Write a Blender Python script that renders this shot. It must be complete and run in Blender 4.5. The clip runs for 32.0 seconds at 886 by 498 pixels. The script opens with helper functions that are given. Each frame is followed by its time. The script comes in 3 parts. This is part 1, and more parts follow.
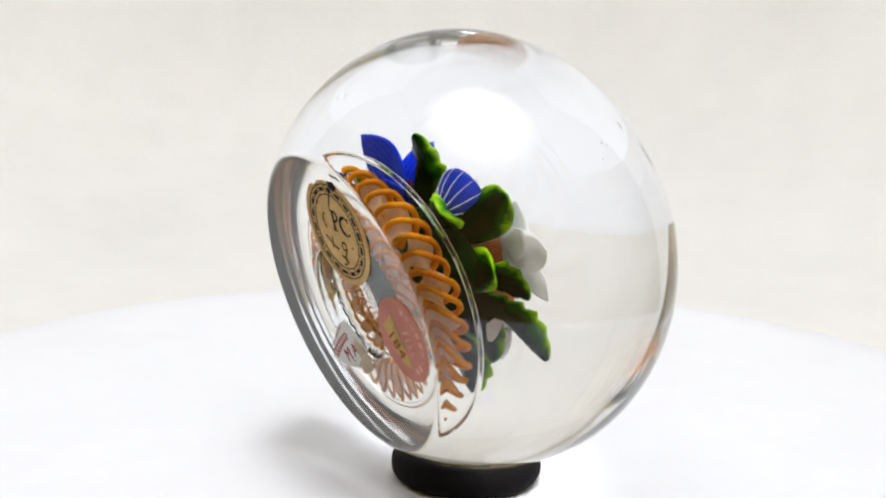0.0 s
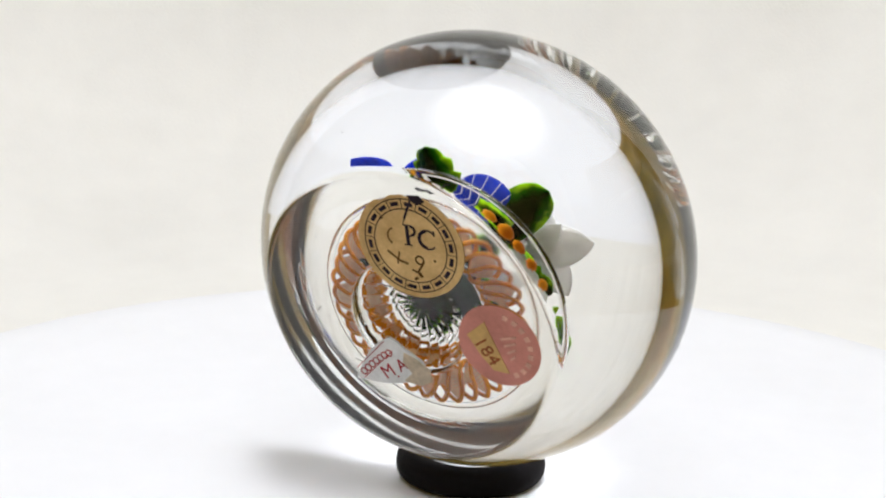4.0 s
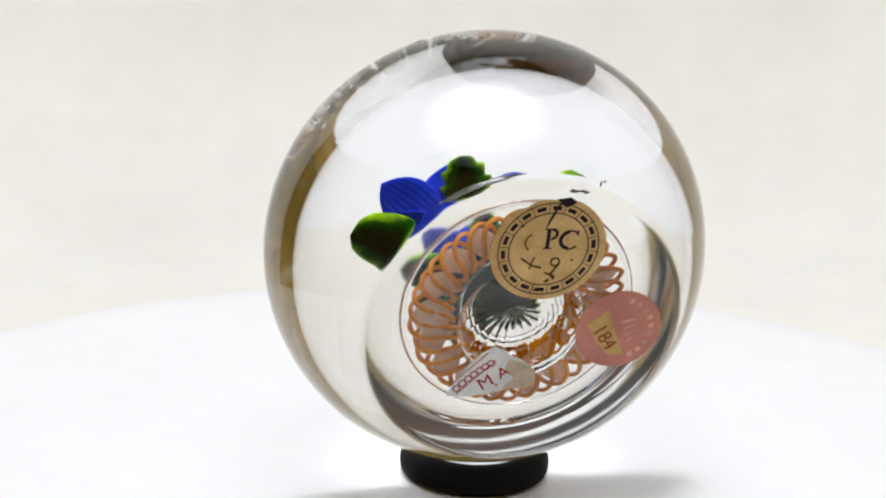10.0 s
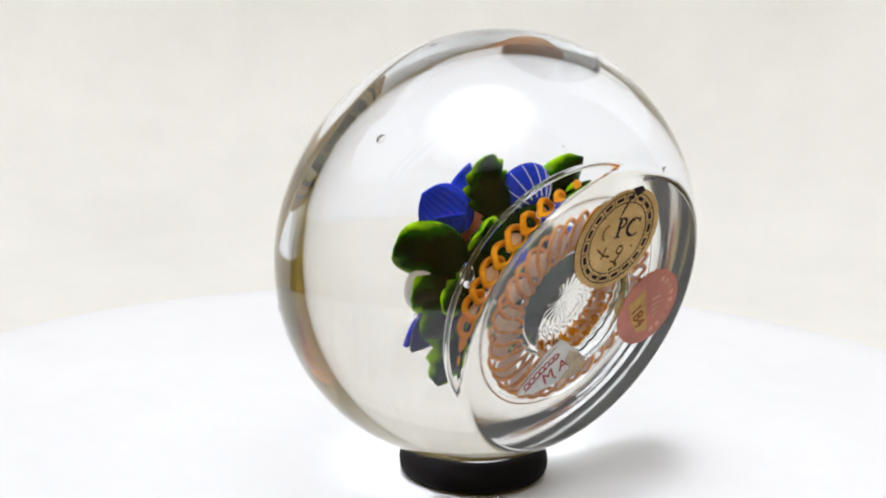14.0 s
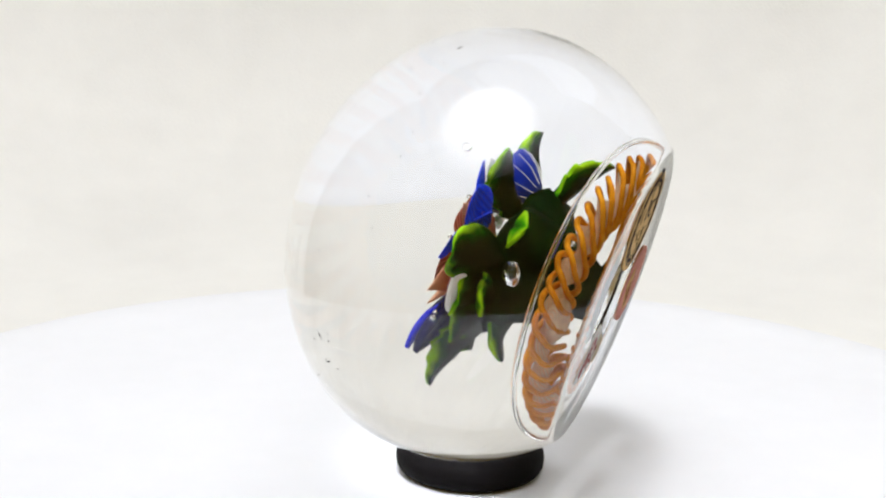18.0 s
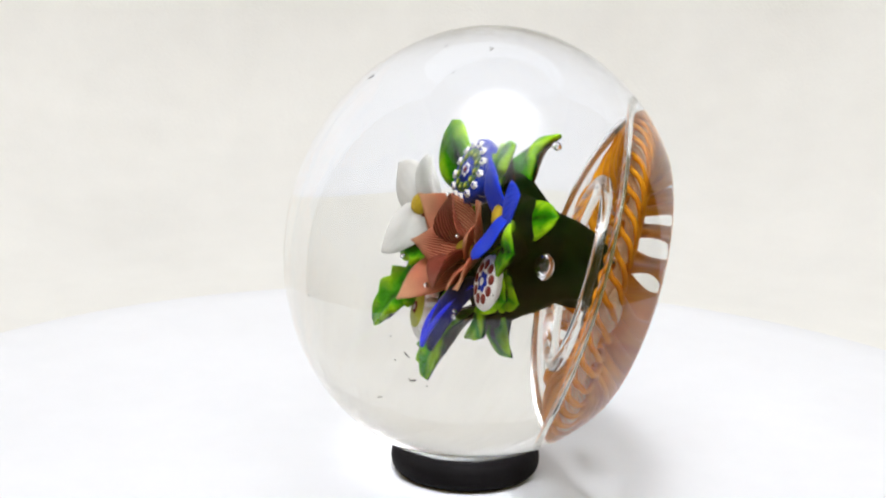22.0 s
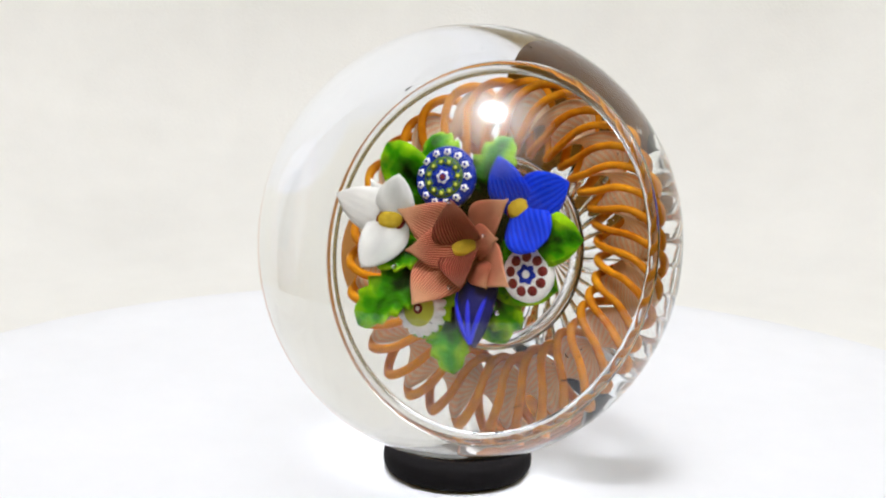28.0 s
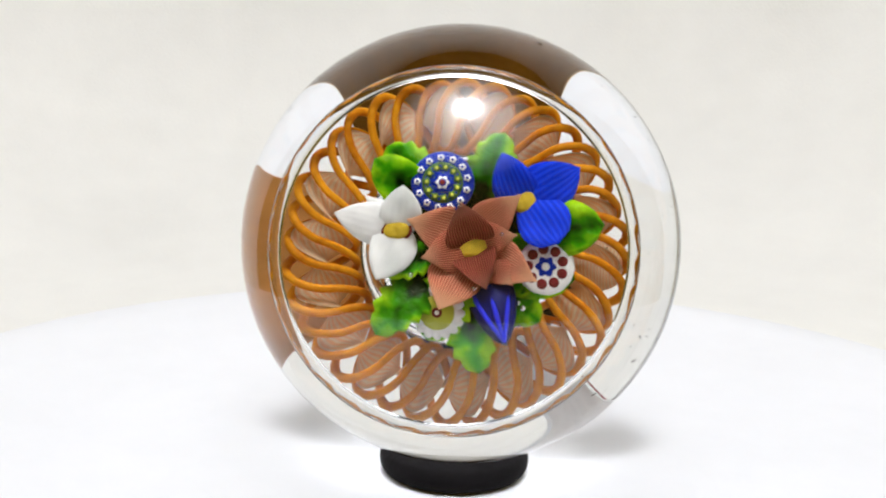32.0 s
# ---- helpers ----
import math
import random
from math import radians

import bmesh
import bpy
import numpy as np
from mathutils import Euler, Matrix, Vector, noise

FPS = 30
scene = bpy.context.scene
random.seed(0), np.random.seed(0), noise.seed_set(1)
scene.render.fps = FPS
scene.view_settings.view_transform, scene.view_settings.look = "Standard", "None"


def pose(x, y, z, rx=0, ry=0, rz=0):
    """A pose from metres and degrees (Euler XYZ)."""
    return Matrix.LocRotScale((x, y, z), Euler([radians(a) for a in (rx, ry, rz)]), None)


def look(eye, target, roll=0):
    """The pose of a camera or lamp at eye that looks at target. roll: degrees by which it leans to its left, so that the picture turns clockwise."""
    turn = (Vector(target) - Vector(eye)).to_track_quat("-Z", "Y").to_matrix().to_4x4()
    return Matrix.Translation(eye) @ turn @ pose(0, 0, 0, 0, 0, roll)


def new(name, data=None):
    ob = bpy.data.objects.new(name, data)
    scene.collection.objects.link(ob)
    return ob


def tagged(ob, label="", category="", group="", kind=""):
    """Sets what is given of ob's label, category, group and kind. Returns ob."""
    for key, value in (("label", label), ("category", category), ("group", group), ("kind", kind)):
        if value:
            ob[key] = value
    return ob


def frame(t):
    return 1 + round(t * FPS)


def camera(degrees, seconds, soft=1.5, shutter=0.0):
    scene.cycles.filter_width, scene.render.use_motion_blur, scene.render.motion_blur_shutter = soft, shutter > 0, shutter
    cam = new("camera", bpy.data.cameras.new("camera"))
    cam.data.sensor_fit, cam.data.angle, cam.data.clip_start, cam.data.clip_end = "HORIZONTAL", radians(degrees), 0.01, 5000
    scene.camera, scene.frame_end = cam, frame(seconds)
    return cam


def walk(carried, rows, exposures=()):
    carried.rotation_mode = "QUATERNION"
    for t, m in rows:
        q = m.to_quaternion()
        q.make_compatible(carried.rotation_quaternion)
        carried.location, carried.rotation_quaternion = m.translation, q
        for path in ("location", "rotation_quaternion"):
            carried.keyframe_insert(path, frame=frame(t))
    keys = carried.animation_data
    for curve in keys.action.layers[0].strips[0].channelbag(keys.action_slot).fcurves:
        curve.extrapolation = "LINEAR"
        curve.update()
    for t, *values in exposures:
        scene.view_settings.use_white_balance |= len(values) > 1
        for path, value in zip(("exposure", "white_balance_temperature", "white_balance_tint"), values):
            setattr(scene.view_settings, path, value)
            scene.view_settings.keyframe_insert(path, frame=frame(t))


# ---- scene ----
cam = camera(29.0, 32.0, soft=2.1)
U = 0.0395                      # the ball's fitted unit, in metres
ZC = 1.05 * U                   # height of the ball's centre over the turntable
EYE = Vector((0.0, -7.2815 * U, (1.7998 + 1.05) * U))
PAN, PITCH = radians(-0.969), radians(-13.991)
AIM = Vector((math.sin(PAN) * math.cos(PITCH), math.cos(PAN) * math.cos(PITCH), math.sin(PITCH)))
walk(cam, [(0.0, look(EYE, EYE + AIM, 1.80)), (32.0, look(EYE, EYE + AIM, 1.80))])

# ---- light ----
world = bpy.data.worlds.new("room_light")
scene.world = world
world.use_nodes = True
world.node_tree.nodes["Background"].inputs[0].default_value = (0.20, 0.185, 0.15, 1)
world.node_tree.nodes["Background"].inputs[1].default_value = 0.5


def lamp(name, shape, size, power, colour, eye, target, size_y=None):
    data = bpy.data.lights.new(name, "AREA")
    data.shape, data.size, data.energy, data.color = shape, size, power, colour
    if size_y:
        data.size_y = size_y
    ob = new(name, data)
    ob.matrix_world = look(eye, target)
    return ob


LIGHT = (0.97, 0.98, 0.995)
# one round lamp whose brightness falls off softly from its core to its rim
for name, size, power, front in (("overhead_lamp_core", 0.22, 3.5, 0.20), ("overhead_lamp_bowl", 0.28, 0.85, 0.20), ("overhead_lamp_reflector", 0.36, 0.85, 0.20), ("overhead_lamp_ring", 0.46, 0.95, 0.21),
                                 ("overhead_lamp_diffuser", 0.58, 1.2, 0.23), ("overhead_lamp_shade", 0.72, 1.5, 0.25), ("overhead_lamp_skirt", 0.86, 1.75, 0.28), ("overhead_lamp_hood", 1.00, 1.9, 0.30),
                                 ("overhead_lamp_halo", 1.14, 1.9, 0.33), ("overhead_lamp_rim", 1.28, 1.8, 0.35)):
    lamp(name, "DISK", size, power, LIGHT, (0.0, -front, 1.15 + size * 0.02), (0.0, 0.0, 0.0))
scene.view_settings.exposure = 0.0


# ---- materials ----
def material(name):
    m = bpy.data.materials.new(name)
    m.use_nodes = True
    return m, m.node_tree.nodes, m.node_tree.links, m.node_tree.nodes["Principled BSDF"]


def solid(name, colour, rough=0.5, spec=0.3, vary=0.15, scale=60.0, bump=0.0, bump_scale=400.0, translucent=0.0, colour2=None):
    """Plain stuff with colour variation at two scales, relief, and light that comes through."""
    m, N, L, b = material(name)
    tc = N.new("ShaderNodeTexCoord")
    n1, n2 = N.new("ShaderNodeTexNoise"), N.new("ShaderNodeTexNoise")
    n1.inputs["Scale"].default_value, n1.inputs["Detail"].default_value = scale, 4
    n2.inputs["Scale"].default_value, n2.inputs["Detail"].default_value = scale * 7, 3
    L.new(tc.outputs["Object"], n1.inputs["Vector"]), L.new(tc.outputs["Object"], n2.inputs["Vector"])
    add = N.new("ShaderNodeMath")
    add.operation = "MULTIPLY_ADD"
    L.new(n2.outputs[0], add.inputs[0])
    add.inputs[1].default_value = 0.4
    L.new(n1.outputs[0], add.inputs[2])
    ramp = N.new("ShaderNodeValToRGB")
    lo = colour2 or tuple(c * (1 - 2 * vary) for c in colour)
    ramp.color_ramp.elements[0].position, ramp.color_ramp.elements[1].position = 0.45, 0.95
    ramp.color_ramp.elements[0].color, ramp.color_ramp.elements[1].color = (*lo, 1), (*(min(1, c * (1 + vary * 0.5)) for c in colour), 1)
    L.new(add.outputs[0], ramp.inputs[0])
    L.new(ramp.outputs[0], b.inputs["Base Color"])
    b.inputs["Roughness"].default_value = rough
    b.inputs["Specular IOR Level"].default_value = spec
    if bump:
        bn, n3 = N.new("ShaderNodeBump"), N.new("ShaderNodeTexNoise")
        n3.inputs["Scale"].default_value = bump_scale
        L.new(tc.outputs["Object"], n3.inputs["Vector"])
        L.new(n3.outputs[0], bn.inputs["Height"])
        bn.inputs["Strength"].default_value, bn.inputs["Distance"].default_value = bump, 0.001
        L.new(bn.outputs[0], b.inputs["Normal"])
    if translucent:
        tr, mix = N.new("ShaderNodeBsdfTranslucent"), N.new("ShaderNodeMixShader")
        L.new(ramp.outputs[0], tr.inputs[0])
        mix.inputs[0].default_value = translucent
        L.new(b.outputs[0], mix.inputs[1]), L.new(tr.outputs[0], mix.inputs[2])
        L.new(mix.outputs[0], N["Material Output"].inputs[0])
    return m


def striped(name, dark, light, count, along="X", rough=0.5, translucent=0.15, sharp=(0.3, 0.7), relief=0.4, tip=None):
    """Fine threads that run lengthwise in the petal, by its UV; tip is the colour of a thinner, paler end."""
    m, N, L, b = material(name)
    uv, sep = N.new("ShaderNodeUVMap"), N.new("ShaderNodeSeparateXYZ")
    L.new(uv.outputs[0], sep.inputs[0])
    nz = N.new("ShaderNodeTexNoise")
    nz.inputs["Scale"].default_value = 5.0
    L.new(uv.outputs[0], nz.inputs["Vector"])
    ma = N.new("ShaderNodeMath")
    ma.operation = "MULTIPLY_ADD"
    L.new(nz.outputs[0], ma.inputs[0])
    ma.inputs[1].default_value = 0.05
    L.new(sep.outputs[along], ma.inputs[2])
    sn = N.new("ShaderNodeMath")
    sn.operation = "MULTIPLY"
    L.new(ma.outputs[0], sn.inputs[0])
    sn.inputs[1].default_value = count * 2 * math.pi
    s2 = N.new("ShaderNodeMath")
    s2.operation = "SINE"
    L.new(sn.outputs[0], s2.inputs[0])
    mr = N.new("ShaderNodeMapRange")
    mr.inputs["From Min"].default_value = -1
    L.new(s2.outputs[0], mr.inputs["Value"])
    ramp = N.new("ShaderNodeValToRGB")
    ramp.color_ramp.elements[0].position, ramp.color_ramp.elements[1].position = sharp
    ramp.color_ramp.elements[0].color, ramp.color_ramp.elements[1].color = (*dark, 1), (*light, 1)
    L.new(mr.outputs[0], ramp.inputs[0])
    big = N.new("ShaderNodeTexNoise")
    big.inputs["Scale"].default_value = 2.5
    L.new(uv.outputs[0], big.inputs["Vector"])
    hue = N.new("ShaderNodeHueSaturation")
    vr = N.new("ShaderNodeMapRange")
    vr.inputs["To Min"].default_value, vr.inputs["To Max"].default_value = 0.7, 1.25
    L.new(big.outputs[0], vr.inputs["Value"])
    L.new(vr.outputs[0], hue.inputs["Value"])
    L.new(ramp.outputs[0], hue.inputs["Color"])
    tint = hue.outputs[0]
    if tip:
        far, pale = N.new("ShaderNodeMapRange"), N.new("ShaderNodeMix")
        far.interpolation_type = "SMOOTHSTEP"
        far.inputs["From Min"].default_value, far.inputs["From Max"].default_value, far.inputs["To Max"].default_value = 0.55, 1.0, 0.85
        L.new(sep.outputs["Y"], far.inputs["Value"])
        pale.data_type = "RGBA"
        pale.inputs[7].default_value = (*tip, 1)
        L.new(far.outputs[0], pale.inputs[0]), L.new(hue.outputs[0], pale.inputs[6])
        tint = pale.outputs[2]
    L.new(tint, b.inputs["Base Color"])
    bn = N.new("ShaderNodeBump")
    bn.inputs["Strength"].default_value, bn.inputs["Distance"].default_value = relief, 0.0004
    L.new(mr.outputs[0], bn.inputs["Height"])
    L.new(bn.outputs[0], b.inputs["Normal"])
    b.inputs["Roughness"].default_value, b.inputs["Specular IOR Level"].default_value = rough, 0.03
    if translucent:
        tr, mix = N.new("ShaderNodeBsdfTranslucent"), N.new("ShaderNodeMixShader")
        L.new(tint, tr.inputs[0])
        mix.inputs[0].default_value = translucent
        L.new(b.outputs[0], mix.inputs[1]), L.new(tr.outputs[0], mix.inputs[2])
        L.new(mix.outputs[0], N["Material Output"].inputs[0])
    return m


def leafy(name, lo=0.46, mid_at=0.70, hi=0.98, dark=(0.003, 0.045, 0.001), fresh=(0.050, 0.34, 0.002), lime=(0.34, 0.66, 0.012), grain=0.7):
    """Mottled green glass: veins and painted shade dark along the midrib and base, painted light lime at the edges and
    tip.
    """
    m, N, L, b = material(name)
    uv, sep = N.new("ShaderNodeUVMap"), N.new("ShaderNodeSeparateXYZ")
    L.new(uv.outputs[0], sep.inputs[0])
    tc, nz = N.new("ShaderNodeTexCoord"), N.new("ShaderNodeTexNoise")
    nz.inputs["Scale"].default_value, nz.inputs["Detail"].default_value = 420, 3
    L.new(tc.outputs["Object"], nz.inputs["Vector"])

    def calc(op, a, k, c=None):
        n = N.new("ShaderNodeMath")
        n.operation = op
        L.new(a, n.inputs[0])
        if k is not None:
            n.inputs[1].default_value = k
        if c is not None:
            L.new(c, n.inputs[2])
        return n.outputs[0]
    edge = calc("ABSOLUTE", calc("SUBTRACT", sep.outputs["X"], 0.5), None)
    f = calc("MULTIPLY_ADD", nz.outputs[0], grain, calc("MULTIPLY_ADD", edge, 0.75, calc("MULTIPLY", sep.outputs["Y"], 0.34)))
    ramp = N.new("ShaderNodeValToRGB")
    el = ramp.color_ramp.elements
    el[0].position, el[1].position = lo, hi
    el[0].color, el[1].color = (*dark, 1), (*lime, 1)
    mid = el.new(mid_at)
    mid.color = (*fresh, 1)
    half = calc("MULTIPLY", f, 1 / 1.25)
    for e in el:
        e.position = e.position / 1.25
    L.new(half, ramp.inputs[0])
    L.new(ramp.outputs[0], b.inputs["Base Color"])
    b.inputs["Roughness"].default_value, b.inputs["Specular IOR Level"].default_value = 0.25, 0.08
    bn = N.new("ShaderNodeBump")
    bn.inputs["Strength"].default_value, bn.inputs["Distance"].default_value = 0.8, 0.0014
    L.new(nz.outputs[0], bn.inputs["Height"])
    L.new(bn.outputs[0], b.inputs["Normal"])
    tr, mix = N.new("ShaderNodeBsdfTranslucent"), N.new("ShaderNodeMixShader")
    L.new(ramp.outputs[0], tr.inputs[0])
    mix.inputs[0].default_value = 0.28
    L.new(b.outputs[0], mix.inputs[1]), L.new(tr.outputs[0], mix.inputs[2])
    L.new(mix.outputs[0], N["Material Output"].inputs[0])
    return m


def glass(name, ior, colour=(1, 1, 1), rough=0.0):
    m, N, L, b = material(name)
    g = N.new("ShaderNodeBsdfGlass")
    g.inputs["IOR"].default_value, g.inputs["Roughness"].default_value = ior, rough
    g.inputs["Color"].default_value = (*colour, 1)
    L.new(g.outputs[0], N["Material Output"].inputs[0])
    return m


CLEAR = glass("clear_crystal", 1.58, (0.995, 1.0, 1.0))
WORN = glass("worn_foot_glass", 1.58, (0.97, 0.97, 0.95), 0.16)
AIR = glass("air_bubble", 0.633)
CLOTH = solid("backdrop_cloth", (0.815, 0.812, 0.795), 0.9, 0.1, 0.03, 9.0, 0.25, 900.0)
PLATTER = solid("white_platter", (0.815, 0.832, 0.885), 0.45, 0.3, 0.02, 20.0, 0.02, 300.0)
WALL = solid("room_wall_wood", (0.46, 0.33, 0.075), 0.7, 0.03, 0.2, 4.5, 0.0, 400.0, 0.0, (0.115, 0.098, 0.030))
TABLE_WOOD = solid("brown_table_wood", (0.30, 0.205, 0.065), 0.5, 0.1, 0.25, 6.0, 0.1, 200.0)
RUBBER = solid("black_rubber", (0.007, 0.006, 0.007), 0.75, 0.1, 0.2, 90.0, 0.15, 700.0)
AMBER = solid("amber_thread", (0.92, 0.405, 0.018), 0.35, 0.06, 0.3, 150.0, 0.15, 500.0, 0.30, (0.55, 0.135, 0.003))
PINK_LACE = striped("pink_lace", (0.98, 0.68, 0.40), (0.99, 0.88, 0.66), 10, "X", 0.5, 0.5, (0.1, 0.9), 0.08)
ROSE = striped("rose_petal", (0.46, 0.095, 0.055), (0.86, 0.30, 0.18), 20, "X", 0.4, 0.36, (0.2, 0.9), 0.7, (0.86, 0.48, 0.28))
ROSE_DARK = striped("dark_rose_petal", (0.25, 0.042, 0.028), (0.54, 0.140, 0.090), 19, "X", 0.4, 0.36, (0.2, 0.9), 0.7, (0.50, 0.18, 0.12))
ROSE_LIGHT = striped("peach_rose_petal", (0.68, 0.185, 0.105), (0.97, 0.46, 0.28), 19, "X", 0.4, 0.42, (0.2, 0.9), 0.6, (0.96, 0.62, 0.36))
WHITE = striped("white_petal", (0.97, 0.97, 0.96), (0.99, 0.99, 0.98), 6, "X", 0.4, 0.45, (0.2, 0.8), 0.1)
BLUE = striped("cobalt_petal", (0.010, 0.045, 0.72), (0.020, 0.085, 0.92), 9, "X", 0.4, 0.3, (0.1, 0.9), 0.04)
NAVY = solid("navy_glass", (0.008, 0.010, 0.10), 0.3, 0.03, 0.3, 60)
COBALT = solid("cobalt_thread", (0.02, 0.03, 0.62), 0.3, 0.03, 0.2, 60)
YELLOW = solid("yellow_glass", (0.80, 0.55, 0.05), 0.4, 0.03, 0.25, 90, 0.2, 900)
LEAF = leafy("green_leaf_glass", 0.52, 0.74, 1.0, (0.001, 0.022, 0.0006), (0.045, 0.34, 0.0012), (0.46, 0.80, 0.010))
# same leaf glass for undersides, shade painted near black, edge light painted lime
SHADED_LEAF_BACK = leafy("shaded_leaf_back", 0.53, 0.67, 0.79, (0.0004, 0.004, 0.0002), (0.006, 0.080, 0.0006), (0.40, 0.78, 0.008), 0.34)
STEM = solid("dark_green_glass", (0.0022, 0.014, 0.0012), 0.6, 0.02, 0.3, 300, 0.8, 260, 0.03, (0.0006, 0.0015, 0.0006))
C_WHITE = solid("cane_white", (0.93, 0.91, 0.89), 0.4, 0.03, 0.06, 120)
C_RED = solid("cane_dark_red", (0.22, 0.03, 0.03), 0.4, 0.03, 0.2, 120)
C_BLUE = solid("cane_blue", (0.015, 0.04, 0.42), 0.4, 0.03, 0.25, 120)
C_GREEN = solid("cane_green", (0.10, 0.19, 0.05), 0.4, 0.03, 0.3, 120)
C_LIME = solid("cane_lime", (0.68, 0.70, 0.09), 0.4, 0.03, 0.2, 160)
TAN = solid("tan_label_paper", (0.75, 0.54, 0.255), 0.85, 0.1, 0.22, 240, 0.3, 900, 0.0, (0.55, 0.355, 0.15))
INK = solid("dark_ink", (0.035, 0.025, 0.04), 0.8, 0.1, 0.3, 200)
STAIN = solid("brown_stain", (0.16, 0.085, 0.03), 0.85, 0.1, 0.4, 260)
PINK_PAPER = solid("dusty_pink_paper", (0.62, 0.265, 0.22), 0.85, 0.1, 0.12, 160, 0.2, 900)
PINK_INK = solid("faded_pink_ink", (0.75, 0.43, 0.33), 0.85, 0.1, 0.2, 300)
YELLOW_PAPER = solid("yellow_slip_paper", (0.66, 0.43, 0.175), 0.85, 0.1, 0.15, 160)
BROWN_INK = solid("brown_ink", (0.34, 0.11, 0.05), 0.85, 0.1, 0.2, 160)
WHITE_PAPER = solid("worn_white_paper", (0.86, 0.88, 0.89), 0.85, 0.1, 0.12, 160, 0.2, 900, 0.1)
TORN_PAPER = solid("torn_cream_paper", (0.70, 0.60, 0.46), 0.9, 0.1, 0.25, 200, 0.3, 900, 0.2)
GUM = solid("tan_gum", (0.60, 0.27, 0.075), 0.8, 0.1, 0.15, 160)
GUM_DARK = solid("dark_brown_gum", (0.19, 0.078, 0.006), 0.8, 0.1, 0.2, 160)
RED_INK = solid("red_ink", (0.42, 0.04, 0.05), 0.85, 0.1, 0.2, 160)
DIRT = solid("dark_dirt", (0.03, 0.028, 0.03), 0.9, 0.1, 0.4, 400)


# ---- mesh helpers ----
def part(name, verts, faces, mat, parent=None, label="", uvs=None, smooth=True, basis=None):
    """One mesh object under a thing or a part, in the ball's own space."""
    me = bpy.data.meshes.new(name)
    me.from_pydata([tuple(v) for v in verts], [], faces)
    if uvs is not None:
        lay = me.uv_layers.new(name="UVMap")
        flat = np.array([uvs[l.vertex_index] for l in me.loops], float).ravel()
        lay.data.foreach_set("uv", flat)
    me.polygons.foreach_set("use_smooth", [smooth] * len(me.polygons))
    me.materials.append(mat)
    me.update()
    ob = new(name, me)
    if parent is not None:
        ob.parent = parent
    if basis is not None:
        ob.matrix_basis = basis
    if label:
        tagged(ob, label)
    return ob


def grid_faces(nu, nv, close_u=False, close_v=False, start=0):
    """Quads over nu x nv points, numbered i * nv + j."""
    f = []
    for i in range(nu if close_u else nu - 1):
        for j in range(nv if close_v else nv - 1):
            a, b = i, (i + 1) % nu
            c, d = j, (j + 1) % nv
            f.append((start + a * nv + c, start + b * nv + c, start + b * nv + d, start + a * nv + d))
    return f


def revolve(profile, seg, relief=None):
    """A closed body of revolution about z from (r, z) pairs, whose ends lie on the axis."""
    verts, faces = [(0, 0, profile[0][1])], []
    inner = profile[1:-1]
    for r, z in inner:
        for k in range(seg):
            a = 2 * math.pi * k / seg
            dz = relief(r, a) if relief and z < 0 else 0.0
            verts.append((r * math.cos(a), r * math.sin(a), z + dz))
    verts.append((0, 0, profile[-1][1]))
    last = len(verts) - 1
    for k in range(seg):
        faces.append((0, 1 + (k + 1) % seg, 1 + k))
        o = 1 + (len(inner) - 1) * seg
        faces.append((last, o + k, o + (k + 1) % seg))
    for i in range(len(inner) - 1):
        o = 1 + i * seg
        for k in range(seg):
            n = (k + 1) % seg
            faces.append((o + k, o + n, o + seg + n, o + seg + k))
    return verts, faces


def tube(points, radius, sides=8, closed=False):
    """A round thread along points; radius may be a number or one for each point."""
    pts = [Vector(p) for p in points]
    n = len(pts)
    verts, nrm = [], None
    for i, p in enumerate(pts):
        if closed:
            d = pts[(i + 1) % n] - pts[i - 1]
        else:
            d = pts[min(i + 1, n - 1)] - pts[max(i - 1, 0)]
        d.normalize()
        if nrm is None:
            nrm = d.orthogonal().normalized()
        nrm = (nrm - d * nrm.dot(d)).normalized()
        b = d.cross(nrm)
        r = radius[i] if isinstance(radius, (list, tuple)) else radius
        for k in range(sides):
            a = 2 * math.pi * k / sides
            verts.append(p + nrm * (r * math.cos(a)) + b * (r * math.sin(a)))
    faces = grid_faces(n, sides, closed, True)
    if not closed:
        faces.append(tuple(range(sides))[::-1])
        faces.append(tuple((n - 1) * sides + k for k in range(sides)))
    return verts, faces


